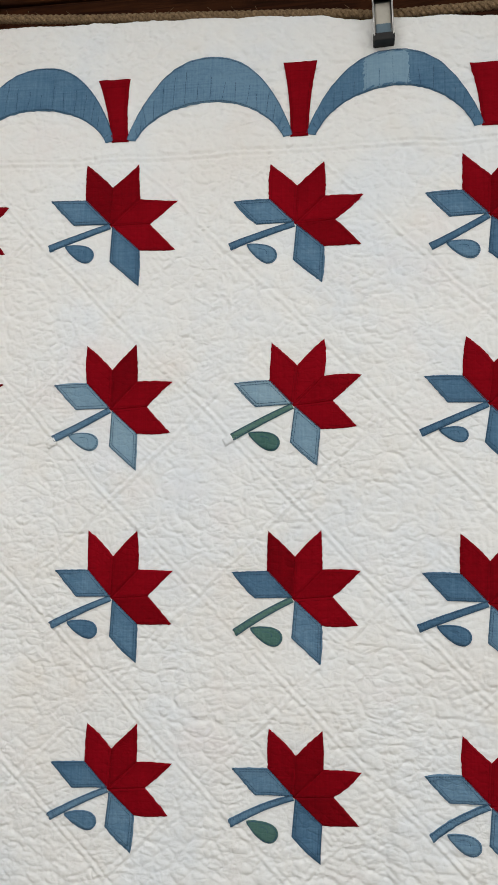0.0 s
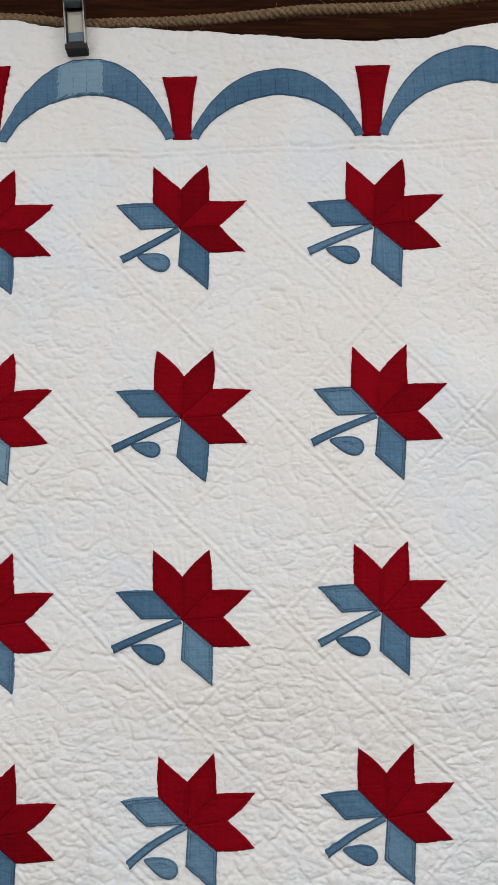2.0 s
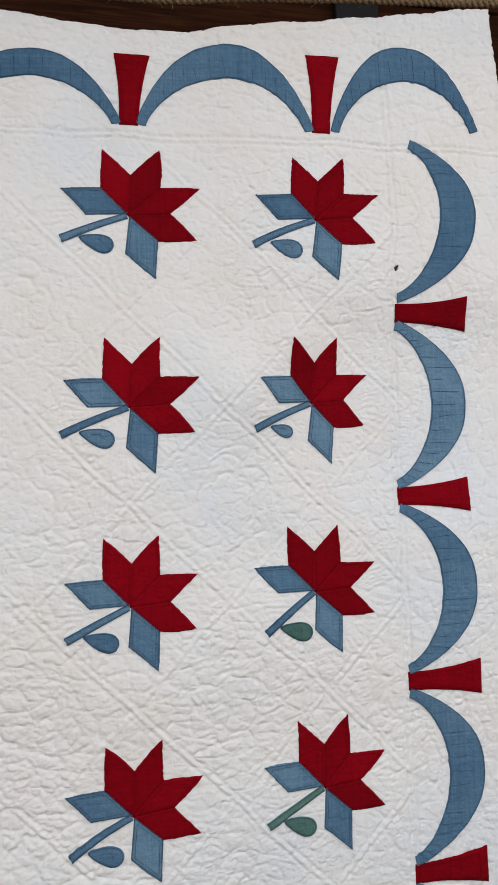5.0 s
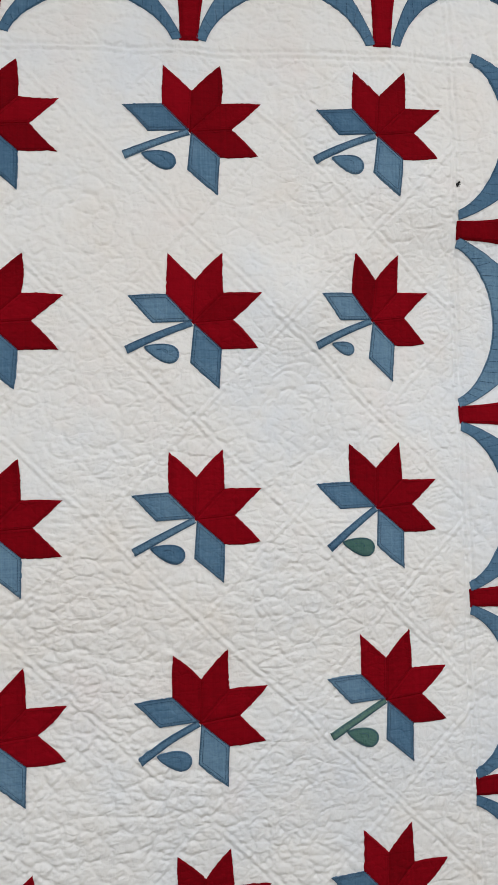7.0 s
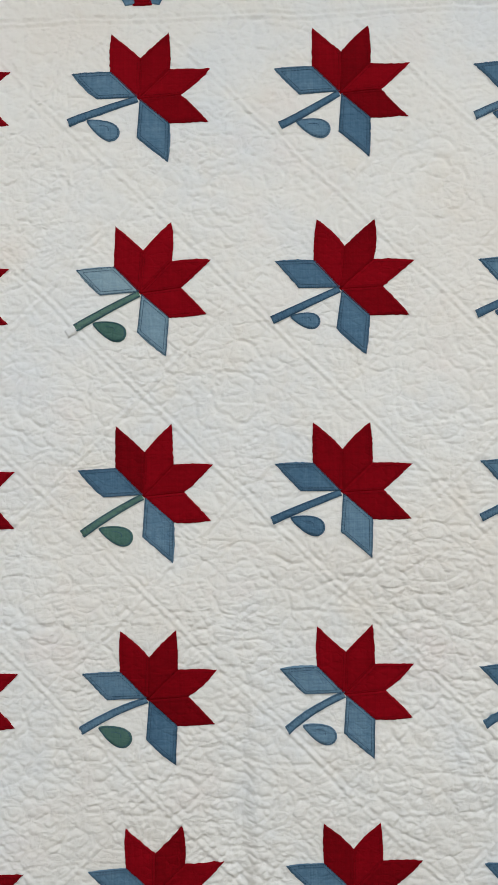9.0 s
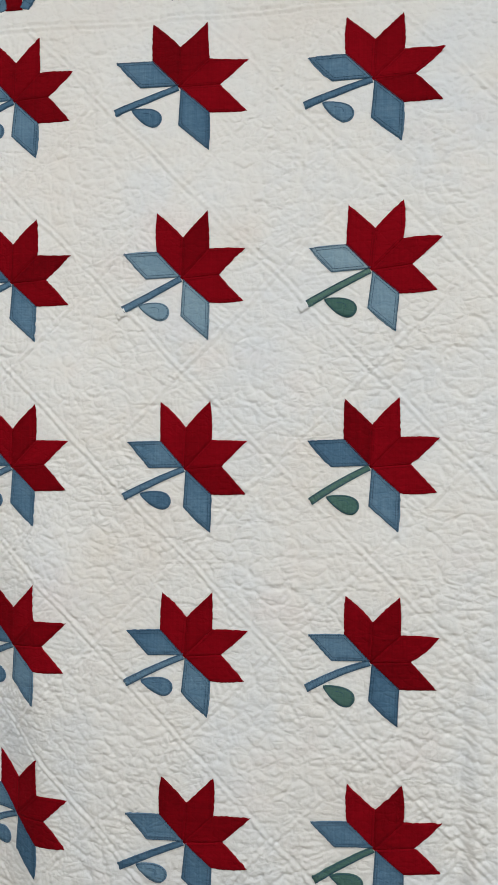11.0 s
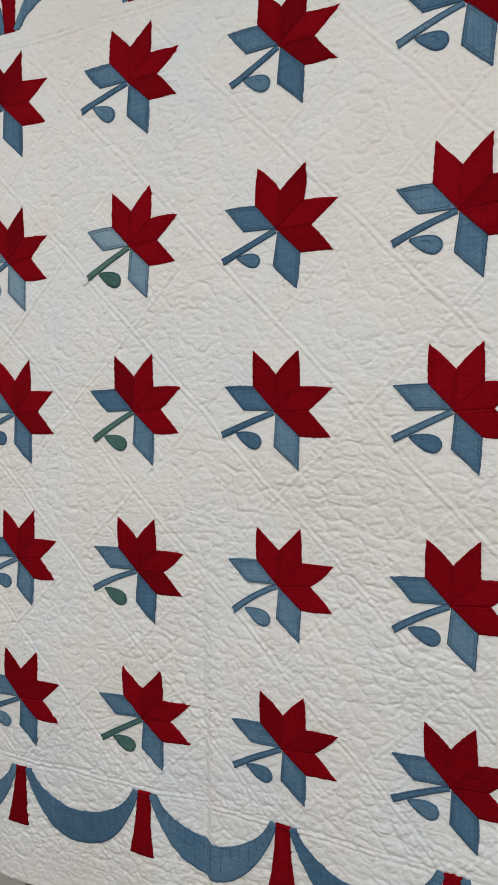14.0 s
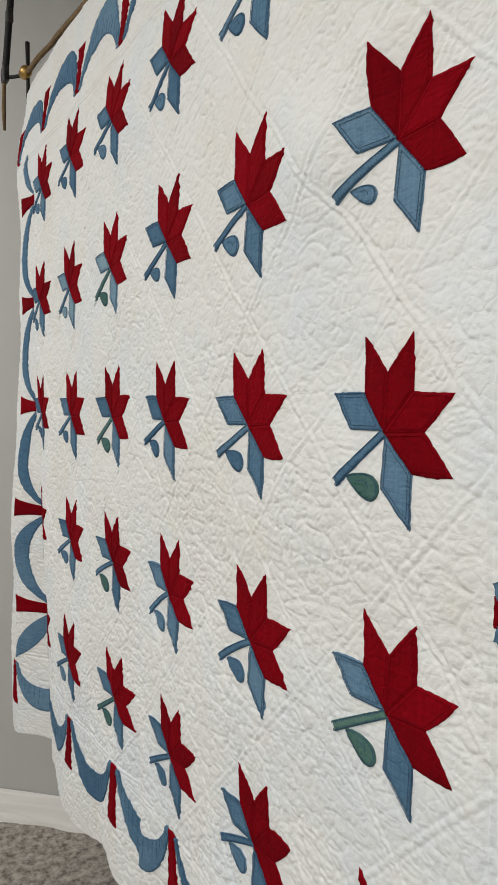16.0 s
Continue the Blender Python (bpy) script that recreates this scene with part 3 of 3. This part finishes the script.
    ribbon("bud_stitching", [[tuple(c0 + (p - c0) * 0.90) for p in ring + ring[:1]],
           [tuple(c0 + (ring_up[k] - c0) * 0.35) for k in range(3, 15)]] + whip([tuple(p) for p in ring], c0, 0.005, 0.0026), THREAD_AND_SHADE, heart, 0.0008)
    return heart


# row by row, column by column
lily(0.004, 1.8556, 0.98, 0.0, 0.0, 1.0)
lily(0.2905, 1.8597, 1.097, -0.064, -0.042, 1.045, (-0.0042, 0.0063))
lily(0.6012, 1.8501, 1.050, -0.011, -0.005, 1.001, (-0.0055, 0.0095))
lily(0.9068, 1.8506, 1.018, -0.005, -0.003, 1.001, (0.0072, -0.0015))
lily(1.2090, 1.8478, 1.058, 0.010, 0.036, 1.020, (0.0024, 0.0088))
lily(1.5053, 1.8477, 1.018, 0.024, 0.056, 0.989, (-0.0001, 0.0061))
lily(0.004, 1.5482, 0.98, 0.0, 0.0, 1.0)
lily(0.2974, 1.5482, 1.000, -0.001, -0.026, 1.023, (-0.0037, -0.0012), leaf_cloth=PALE, bud_cloth=PALE)
lily(0.5998, 1.5530, 1.012, 0.037, 0.037, 0.995, (0.0006, -0.0011), stem_cloth=GREEN, bud_cloth=DEEP, leaf_cloth=PALE)
lily(0.9020, 1.5532, 1.035, -0.037, 0.059, 0.995, (-0.0004, -0.0028), bud=0.85)
lily(1.2034, 1.5499, 1.005, -0.006, 0.040, 1.024, (-0.0017, 0.0067))
lily(1.4924, 1.5552, 0.909, 0.013, 0.064, 1.004, (-0.0030, 0.0066), bud=0.72)
lily(0.004, 1.2399, 0.98, 0.0, 0.0, 1.0)
lily(0.3031, 1.2403, 0.984, -0.007, -0.023, 1.041, (-0.0076, 0.0004))
lily(0.6001, 1.2460, 1.009, 0.010, -0.011, 1.030, (0.0040, -0.0068), stem_cloth=GREEN, bud_cloth=GREEN)
lily(0.8983, 1.2483, 1.017, -0.032, -0.016, 0.996, (-0.0071, 0.0011))
lily(1.1985, 1.2520, 0.976, 0.001, 0.007, 0.991, (0.0008, 0.0010))
lily(1.4853, 1.2570, 0.971, -0.014, -0.019, 0.983, (0.0132, -0.0154), bud_cloth=DEEP)
lily(0.004, 0.9392, 0.98, 0.0, 0.0, 1.0)
lily(0.3042, 0.9378, 0.988, 0.013, 0.016, 0.980, (-0.0005, -0.0006))
lily(0.6019, 0.9403, 1.002, -0.009, -0.003, 0.997, (-0.0035, 0.0012), bud_cloth=DEEP)
lily(0.8985, 0.9451, 0.993, 0.007, -0.013, 0.977, (0.0083, -0.0077))
lily(1.1956, 0.9471, 0.999, 0.029, 0.011, 1.005, (0.0074, 0.0002))
lily(1.4902, 0.9556, 0.973, 0.010, -0.012, 1.016, (0.0028, -0.0005), stem_cloth=GREEN, bud_cloth=GREEN)
lily(0.004, 0.6433, 0.98, 0.0, 0.0, 1.0)
lily(0.3077, 0.6415, 1.022, 0.022, 0.012, 0.992, (-0.0097, -0.0019))
lily(0.6086, 0.6487, 1.009, 0.016, -0.031, 0.966, (0.0029, -0.0071), stem_cloth=GREEN, bud_cloth=GREEN)
lily(0.9048, 0.6521, 1.012, 0.011, -0.020, 0.960, (0.0010, -0.0046))
lily(1.1980, 0.6502, 0.964, 0.009, -0.047, 0.985, (-0.0025, 0.0081))
lily(1.4821, 0.6534, 0.947, 0.025, 0.000, 1.020, (0.0000, 0.0000))


# ---- the swag border ----
def bar(base, way, length=0.118, w0=0.0155, w1=0.0275, skew=0.0):
    """A red flared bar standing on the border's inner seam; way: outward unit step."""
    out = Vector(way)
    side = Vector((out.y, -out.x))
    rows = []
    for i in range(25):
        t = i / 24
        w = w0 + (w1 - w0) * t ** 2.0
        rows.append([tuple(Vector(base) + out * length * t + side * (skew * t + w * e)) for e in np.linspace(-1, 1, 9)])
    ob = sheet("swag_bar", rows, RED, quilt, 0.0026, "red flared bar between two swags")
    ribbon("stitching", [[row[1] for row in rows[1:-1:4]] + [row[7] for row in rows[1:-1:4]][::-1] + [rows[1][1]]], RED_THREAD, ob, 0.0008, 0.0034)
    return ob


def swag(p, q, way, outer=0.135, inner=0.068, cloth=BLUE, lean=0.0, label="gathered blue cotton swag", scrap=None):
    """A crescent from p to q on the inner seam, bulging outward."""
    p, q, out = Vector(p), Vector(q), Vector(way)
    rows = []
    for i in range(61):
        t = 0.5 - 0.5 * math.cos(math.pi * i / 60) if i % 60 else i / 60
        x = 2 * t - 1 + lean * (1 - (2 * t - 1) ** 2)
        low, high = max(0.0, 1 - abs(x) ** 2.0) ** 0.9, max(0.0, 1 - abs(x) ** 2.3) ** 0.88
        foot = p.lerp(q, t) + (q - p) * 0.055 * x * abs(x) ** 3 * -1
        rows.append((foot + out * inner * low, p.lerp(q, t) + out * (0.003 + outer * high)))
    ob = sheet("swag", [[tuple(a.lerp(b, e)) for e in np.linspace(0, 1, 15)] for a, b in rows], cloth, quilt, 0.0019, label)
    if scrap:
        sheet("faded_scrap", [[tuple(a.lerp(b, e)) for e in np.linspace(0.02, 0.98, 12)] for a, b in rows[scrap[0] : scrap[1]]], PALE, ob, 0.0025, "faded pale blue scrap")
    rows = rows[::3]
    # dark strips put in for the shade between pleats, plus lines along both edges
    ribbon("gather", [[tuple(a.lerp(b, 0.06)), tuple(a.lerp(b, 0.35 + 0.55 * rng.random()) + Vector((rng.normal(0, 0.002), rng.normal(0, 0.002))))] for a, b in rows[2:-2]] +
           [[tuple(a.lerp(b, e)) for a, b in rows] for e in (0.03, 0.97)], THREAD_AND_SHADE, ob, 0.0009, 0.0029)
    return ob


UP, DOWN, WEST, EAST = (0, 1), (0, -1), (-1, 0), (1, 0)
TOP = ((-0.265, 1.985), (0.000, 2.012), (0.299, 2.010), (0.606, 2.003), (0.913, 2.000), (1.213, 1.995), (1.521, 1.993))
for k, (u, v) in enumerate(TOP):
    bar((u, v), UP, (0.10, 0.118, 0.121, 0.137, 0.110, 0.120, 0.134)[k], 0.0150, 0.0285, (0, -0.014, -0.018, 0.0, -0.003, 0.008, 0.009)[k])
for k, ((u, v), (x, y)) in enumerate(zip(TOP, TOP[1:])):
    swag((u + 0.011, v), (x - 0.011, y), UP, (0.13, 0.150, 0.154, 0.144, 0.115, 0.141)[k], (0.065, 0.068, 0.069, 0.080, 0.072, 0.084)[k], BLUE, scrap=(23, 35) if k == 3 else None)
swag((1.538, 1.995), (1.800, 2.012), UP, 0.148, 0.090, BLUE, 0.0)

RIGHT = ((1.639, 1.701), (1.633, 1.401), (1.636, 1.105), (1.634, 0.806))
for u, v in RIGHT:
    bar((u, v), EAST, 0.125, 0.0145, 0.0285)
swag((1.672, 1.991), (1.639, 1.717), EAST, 0.125, 0.064)
for (u, v), (x, y) in zip(RIGHT, RIGHT[1:]):
    swag((u, v - 0.011), (x, y + 0.011), EAST, 0.124, 0.066)
swag((1.631, 0.792), (1.660, 0.500), EAST, 0.125, 0.068)

BOTTOM = ((-0.222, 0.472), (0.010, 0.492), (0.302, 0.490), (0.612, 0.505), (0.905, 0.511), (1.205, 0.512), (1.505, 0.515))
for k, (u, v) in enumerate(BOTTOM):
    bar((u, v), DOWN, 0.128, 0.0145, 0.028, (0, 0, 0.012, 0.006, 0.004, 0, 0)[k])
for (u, v), (x, y) in zip(BOTTOM, BOTTOM[1:]):
    swag((u + 0.011, v), (x - 0.011, y), DOWN, 0.138, 0.072)
swag((1.521, 0.515), (1.640, 0.500), DOWN, 0.10, 0.05)

LEFT = ((-0.084, 1.845), (-0.075, 1.555), (-0.072, 1.258), (-0.080, 0.952), (-0.088, 0.655))
for u, v in LEFT:
    bar((u, v), WEST, 0.122, 0.0145, 0.0275)
for (u, v), (x, y) in zip(LEFT, LEFT[1:]):
    swag((u, v - 0.014), (x, y + 0.014), WEST, 0.118, 0.064)
swag((-0.150, 1.985), (-0.084, 1.861), WEST, 0.05, 0.018)
swag((-0.088, 0.641), (-0.205, 0.485), WEST, 0.035, -0.03)


# ---- marks on the quilt ----
def fleck():
    """A small dark burr caught in the cloth near the border seam."""
    bm = bmesh.new()
    for k in range(5):
        c = on_cloth(1.640 + rng.normal(0, 0.002), 1.773 + rng.normal(0, 0.0018), 0.001)
        bmesh.ops.create_icosphere(bm, subdivisions=1, radius=rng.uniform(0.0014, 0.0026), matrix=Matrix.Translation(Vector(c)))
    for k in range(6):
        a = k * 1.05
        c = Vector(on_cloth(1.640, 1.773, 0.001))
        tube_into(bm, [c, c + Vector((0.0045 * math.cos(a), -0.001, 0.004 * math.sin(a)))], 0.0004, 5)
    return tagged(part("burr", bm, BLACK), "small dark burr caught on the white cloth", "burr")


fleck()


def stem_tab(u, v, turn):
    """The pale fold of a stem's raw end, turned under."""
    c, s = math.cos(turn), math.sin(turn)
    grid = [[(u + x * c - y * s, v + x * s + y * c) for y in np.linspace(-0.0065, 0.0065, 4)] for x in np.linspace(-0.009, 0.009, 5)]
    return sheet("stem_tab", grid, WHITE, quilt, 0.0022, "white turned-under stem end")


for u, v, turn in ((0.194, 1.492, 0.5), (0.494, 1.497, 0.55)):
    stem_tab(u, v, turn)

# ---- the rope and what holds it ----
ROPE_LINE = ((-0.36, 2.305), (-0.20, 2.290), (0.06, 2.272), (0.30, 2.258), (0.475, 2.247), (0.67, 2.232), (0.745, 2.218), (0.878, 2.216), (1.06, 2.219),
             (1.24, 2.221), (1.435, 2.228), (1.82, 2.258), (2.6, 2.34), (4.05, 2.52))


def rope_at(u):
    us, vs = [p[0] for p in ROPE_LINE], [p[1] for p in ROPE_LINE]
    v = float(np.interp(u, us, vs))
    edge = min(max(u, U0 + 0.01), U1 - 0.01)
    back = float(on_cloth(edge, top_edge(edge))[1]) + 0.010
    back += 0.06 * max(0.0, u - 1.85)
    return Vector((u, back, v + ZS))


def rope():
    """A three-strand laid rope."""
    bm = bmesh.new()
    path = [rope_at(u) for u in np.arange(-0.37, 2.6, 0.004)]
    smooth = []
    for k in range(len(path)):
        near = path[max(0, k - 8) : k + 9]
        smooth.append(sum(near, Vector()) / len(near))
    for strand in range(3):
        pts = []
        for k, c in enumerate(smooth):
            a = 2 * math.pi * (k * 0.004 / 0.034 + strand / 3)
            pts.append(c + Vector((0, 0.0040 * math.cos(a), 0.0040 * math.sin(a))))
        tube_into(bm, pts, 0.0044, 7)
    for k in range(0, len(smooth), 5):
        c = smooth[k]
        a, b = rng.uniform(0, 6.28), rng.uniform(-0.012, 0.012)
        tube_into(bm, [c + Vector((0, 0.008 * math.cos(a), 0.008 * math.sin(a))), c + Vector((b, 0.013 * math.cos(a), 0.015 * math.sin(a)))], 0.00035, 4)
    tail = [rope_at(2.598), Vector((3.3, 0.16, 2.71)), Vector((4.06, 0.25, 2.80))]
    tube_into(bm, tail, 0.0095, 8)
    return tagged(part("rope", bm, ROPE), "tan twisted manila rope strung along the wall", "rope")


rope()


def spring_clip(u):
    """A steel spring clip with a slate plastic grip, biting rope and quilt together."""
    face = Vector(on_cloth(u, 2.175))
    base = new("spring_clip")
    base.matrix_world = pose(u, face.y - 0.004, 2.156 + ZS, 0, -2.5, 0)
    tagged(base, "steel spring clip with a slate plastic grip on rope", "clip")
    w = 0.0165
    bm = bmesh.new()
    box_into(bm, -w + 0.002, w - 0.002, -0.006, -0.003, 0.004, 0.115, 0.001)
    box_into(bm, -w, -w + 0.0025, -0.021, -0.002, 0.006, 0.150, 0.0008)
    box_into(bm, w - 0.0025, w, -0.021, -0.002, 0.006, 0.150, 0.0008)
    part("jaw", bm, STEEL, base, "worn steel channel", smooth=False)
    box("cheek", -w + 0.004, w - 0.004, -0.0115, -0.0065, 0.024, 0.066, plain("cream_enamel", (0.5, 0.47, 0.40), 0.4), base, 0.0015, "cream enamel inner face")
    box("tongue", -w + 0.004, w - 0.004, -0.013, -0.007, 0.011, 0.030, plain("blue_grey_enamel", (0.12, 0.18, 0.22), 0.4), base, 0.0015, "blue-grey inner tip")
    box("foot", -w - 0.001, w + 0.001, -0.020, 0.0035, -0.002, 0.011, BLACK, base, 0.002, "black rubber foot")
    grip = bmesh.new()
    box_into(grip, -w + 0.002, w - 0.002, -0.034, -0.014, 0.068, 0.175, 0.004)
    bmesh.ops.rotate(grip, verts=grip.verts, cent=(0, -0.016, 0.07), matrix=Matrix.Rotation(radians(4), 3, "X"))
    part("grip", grip, BLUE_PLASTIC, base, "slate plastic grip", smooth=False)
    pin = bmesh.new()
    tube_into(pin, [(-w - 0.004, -0.013, 0.122), (w + 0.004, -0.013, 0.122)], 0.0035, 12)
    part("pin", pin, STEEL, base)
    coil = bmesh.new()
    tube_into(coil, [(-0.010 + 0.020 * k / 60, -0.013 + 0.007 * math.cos(k * 0.63), 0.122 + 0.007 * math.sin(k * 0.63)) for k in range(61)], 0.0011, 6)
    part("spring", coil, STEEL, base)
    return base


spring_clip(0.745)


def webbing_strap():
    """A black strap let down from the ceiling, with its buckle and a loose tan end."""
    base = new("hanging_strap")
    tagged(base, "black webbing strap with a buckle, hung from the ceiling", "strap")
    top, low = Vector((-0.33, 0.045, CEIL)), Vector((-0.452, 0.005, 2.60))
    bm = bmesh.new()
    pts = [top.lerp(low, t) for t in np.linspace(0, 1, 14)]
    tube_into(bm, pts, 0.011, 8)
    part("webbing", bm, BLACK, base)
    for z, r, h in ((2.79, 0.017, 0.045), (2.62, 0.019, 0.05)):
        t = (CEIL - z) / (CEIL - 2.60)
        c = top.lerp(low, t)
        bm = bmesh.new()
        box_into(bm, c.x - r, c.x + r, c.y - 0.010, c.y + 0.010, c.z - h / 2, c.z + h / 2, 0.004)
        part("buckle", bm, plain("gunmetal", (0.10, 0.10, 0.10), 0.4, 1.0), base, "dark metal buckle", smooth=False)
    bm = bmesh.new()
    tube_into(bm, [low + Vector((-0.004, 0, 0.01)), low + Vector((-0.020, 0, -0.08)), low + Vector((-0.012, 0, -0.15))], [0.006, 0.007, 0.005], 8)
    part("tail", bm, ROPE, base, "frayed tan rope end")
    return base


webbing_strap()


def bar_clamp():
    """A black bar clamp with a brass screw, to which the rope's end is tied."""
    base = new("bar_clamp")
    tagged(base, "black bar clamp with a brass screw tying the rope", "clamp")
    c = rope_at(-0.365)
    bm = bmesh.new()
    tube_into(bm, [c + Vector((-0.012, 0.006, 0.10)), c + Vector((-0.010, 0.006, 0.0)), c + Vector((-0.012, 0.006, -0.10))], [0.0075, 0.0055, 0.0065], 8)
    part("handle", bm, BLACK, base)
    bm = bmesh.new()
    tube_into(bm, [c + Vector((-0.03, -0.002, -0.006)), c + Vector((-0.018, -0.004, 0)), c + Vector((0.012, -0.004, 0.002)), c + Vector((0.02, -0.004, 0.004))], [0.008, 0.018, 0.019, 0.010], 12)
    part("screw", bm, BRASS, base, "polished brass screw")
    bm = bmesh.new()
    tube_into(bm, [c + Vector((-0.012, 0.006, 0.0)), Vector((-0.452, 0.005, 2.61))], 0.006, 8)
    part("arm", bm, BLACK, base)
    return base


bar_clamp()


def floor_sheet():
    """A white cloth bunched along the foot of the pale wall."""
    n, m = 90, 26
    way, out = Vector((0.669, 0.743, 0)), Vector((0.743, -0.669, 0))
    start = Vector((-0.75, 0.03, 0)) - way * 0.9
    bm = bmesh.new()
    rows = []
    for i in range(n):
        along = start + way * 1.62 * i / (n - 1)
        row = []
        for j in range(m):
            t = j / (m - 1)
            wob = float(lattice(np.array(i * 0.016), np.array(t * 0.2), 0.09, 0.05, 61)) - 0.5
            fold = float(lattice(np.array(i * 0.016 + t), np.array(t), 0.35, 0.12, 62)) - 0.5
            d = 0.004 + 0.055 * t + 0.02 * wob * t
            z = 0.004 + 0.085 * (1 - t) ** 1.2 + 0.022 * math.sin(t * 7 + 3 * fold) * (1 - t) * t * 3 + 0.012 * fold
            row.append(bm.verts.new(along + out * d + Vector((0, 0, max(0.003, z) if j < m - 1 else -0.002))))
        rows.append(row)
    for a, b in zip(rows, rows[1:]):
        for j in range(m - 1):
            bm.faces.new((a[j], a[j + 1], b[j + 1], b[j]))
    bmesh.ops.recalc_face_normals(bm, faces=bm.faces)
    return tagged(part("white_sheet", bm, SHEET), "white cloth sheet bunched along the wall on the floor", "sheet")


floor_sheet()


# a fixture added out of view to house an overhead lamp
def added_ceiling_light(x):
    base = new("added_ceiling_light")
    base.matrix_world = pose(x, -1.75, CEIL)
    tagged(base, "added, unseen white ceiling light with a flat opal diffuser", "ceiling light", "ceiling lights")
    box("housing", -0.62, 0.62, -0.17, 0.17, -0.022, 0.0, SIDE, base, 0.004)
    return base


added_ceiling_light(-0.5)
added_ceiling_light(2.3)
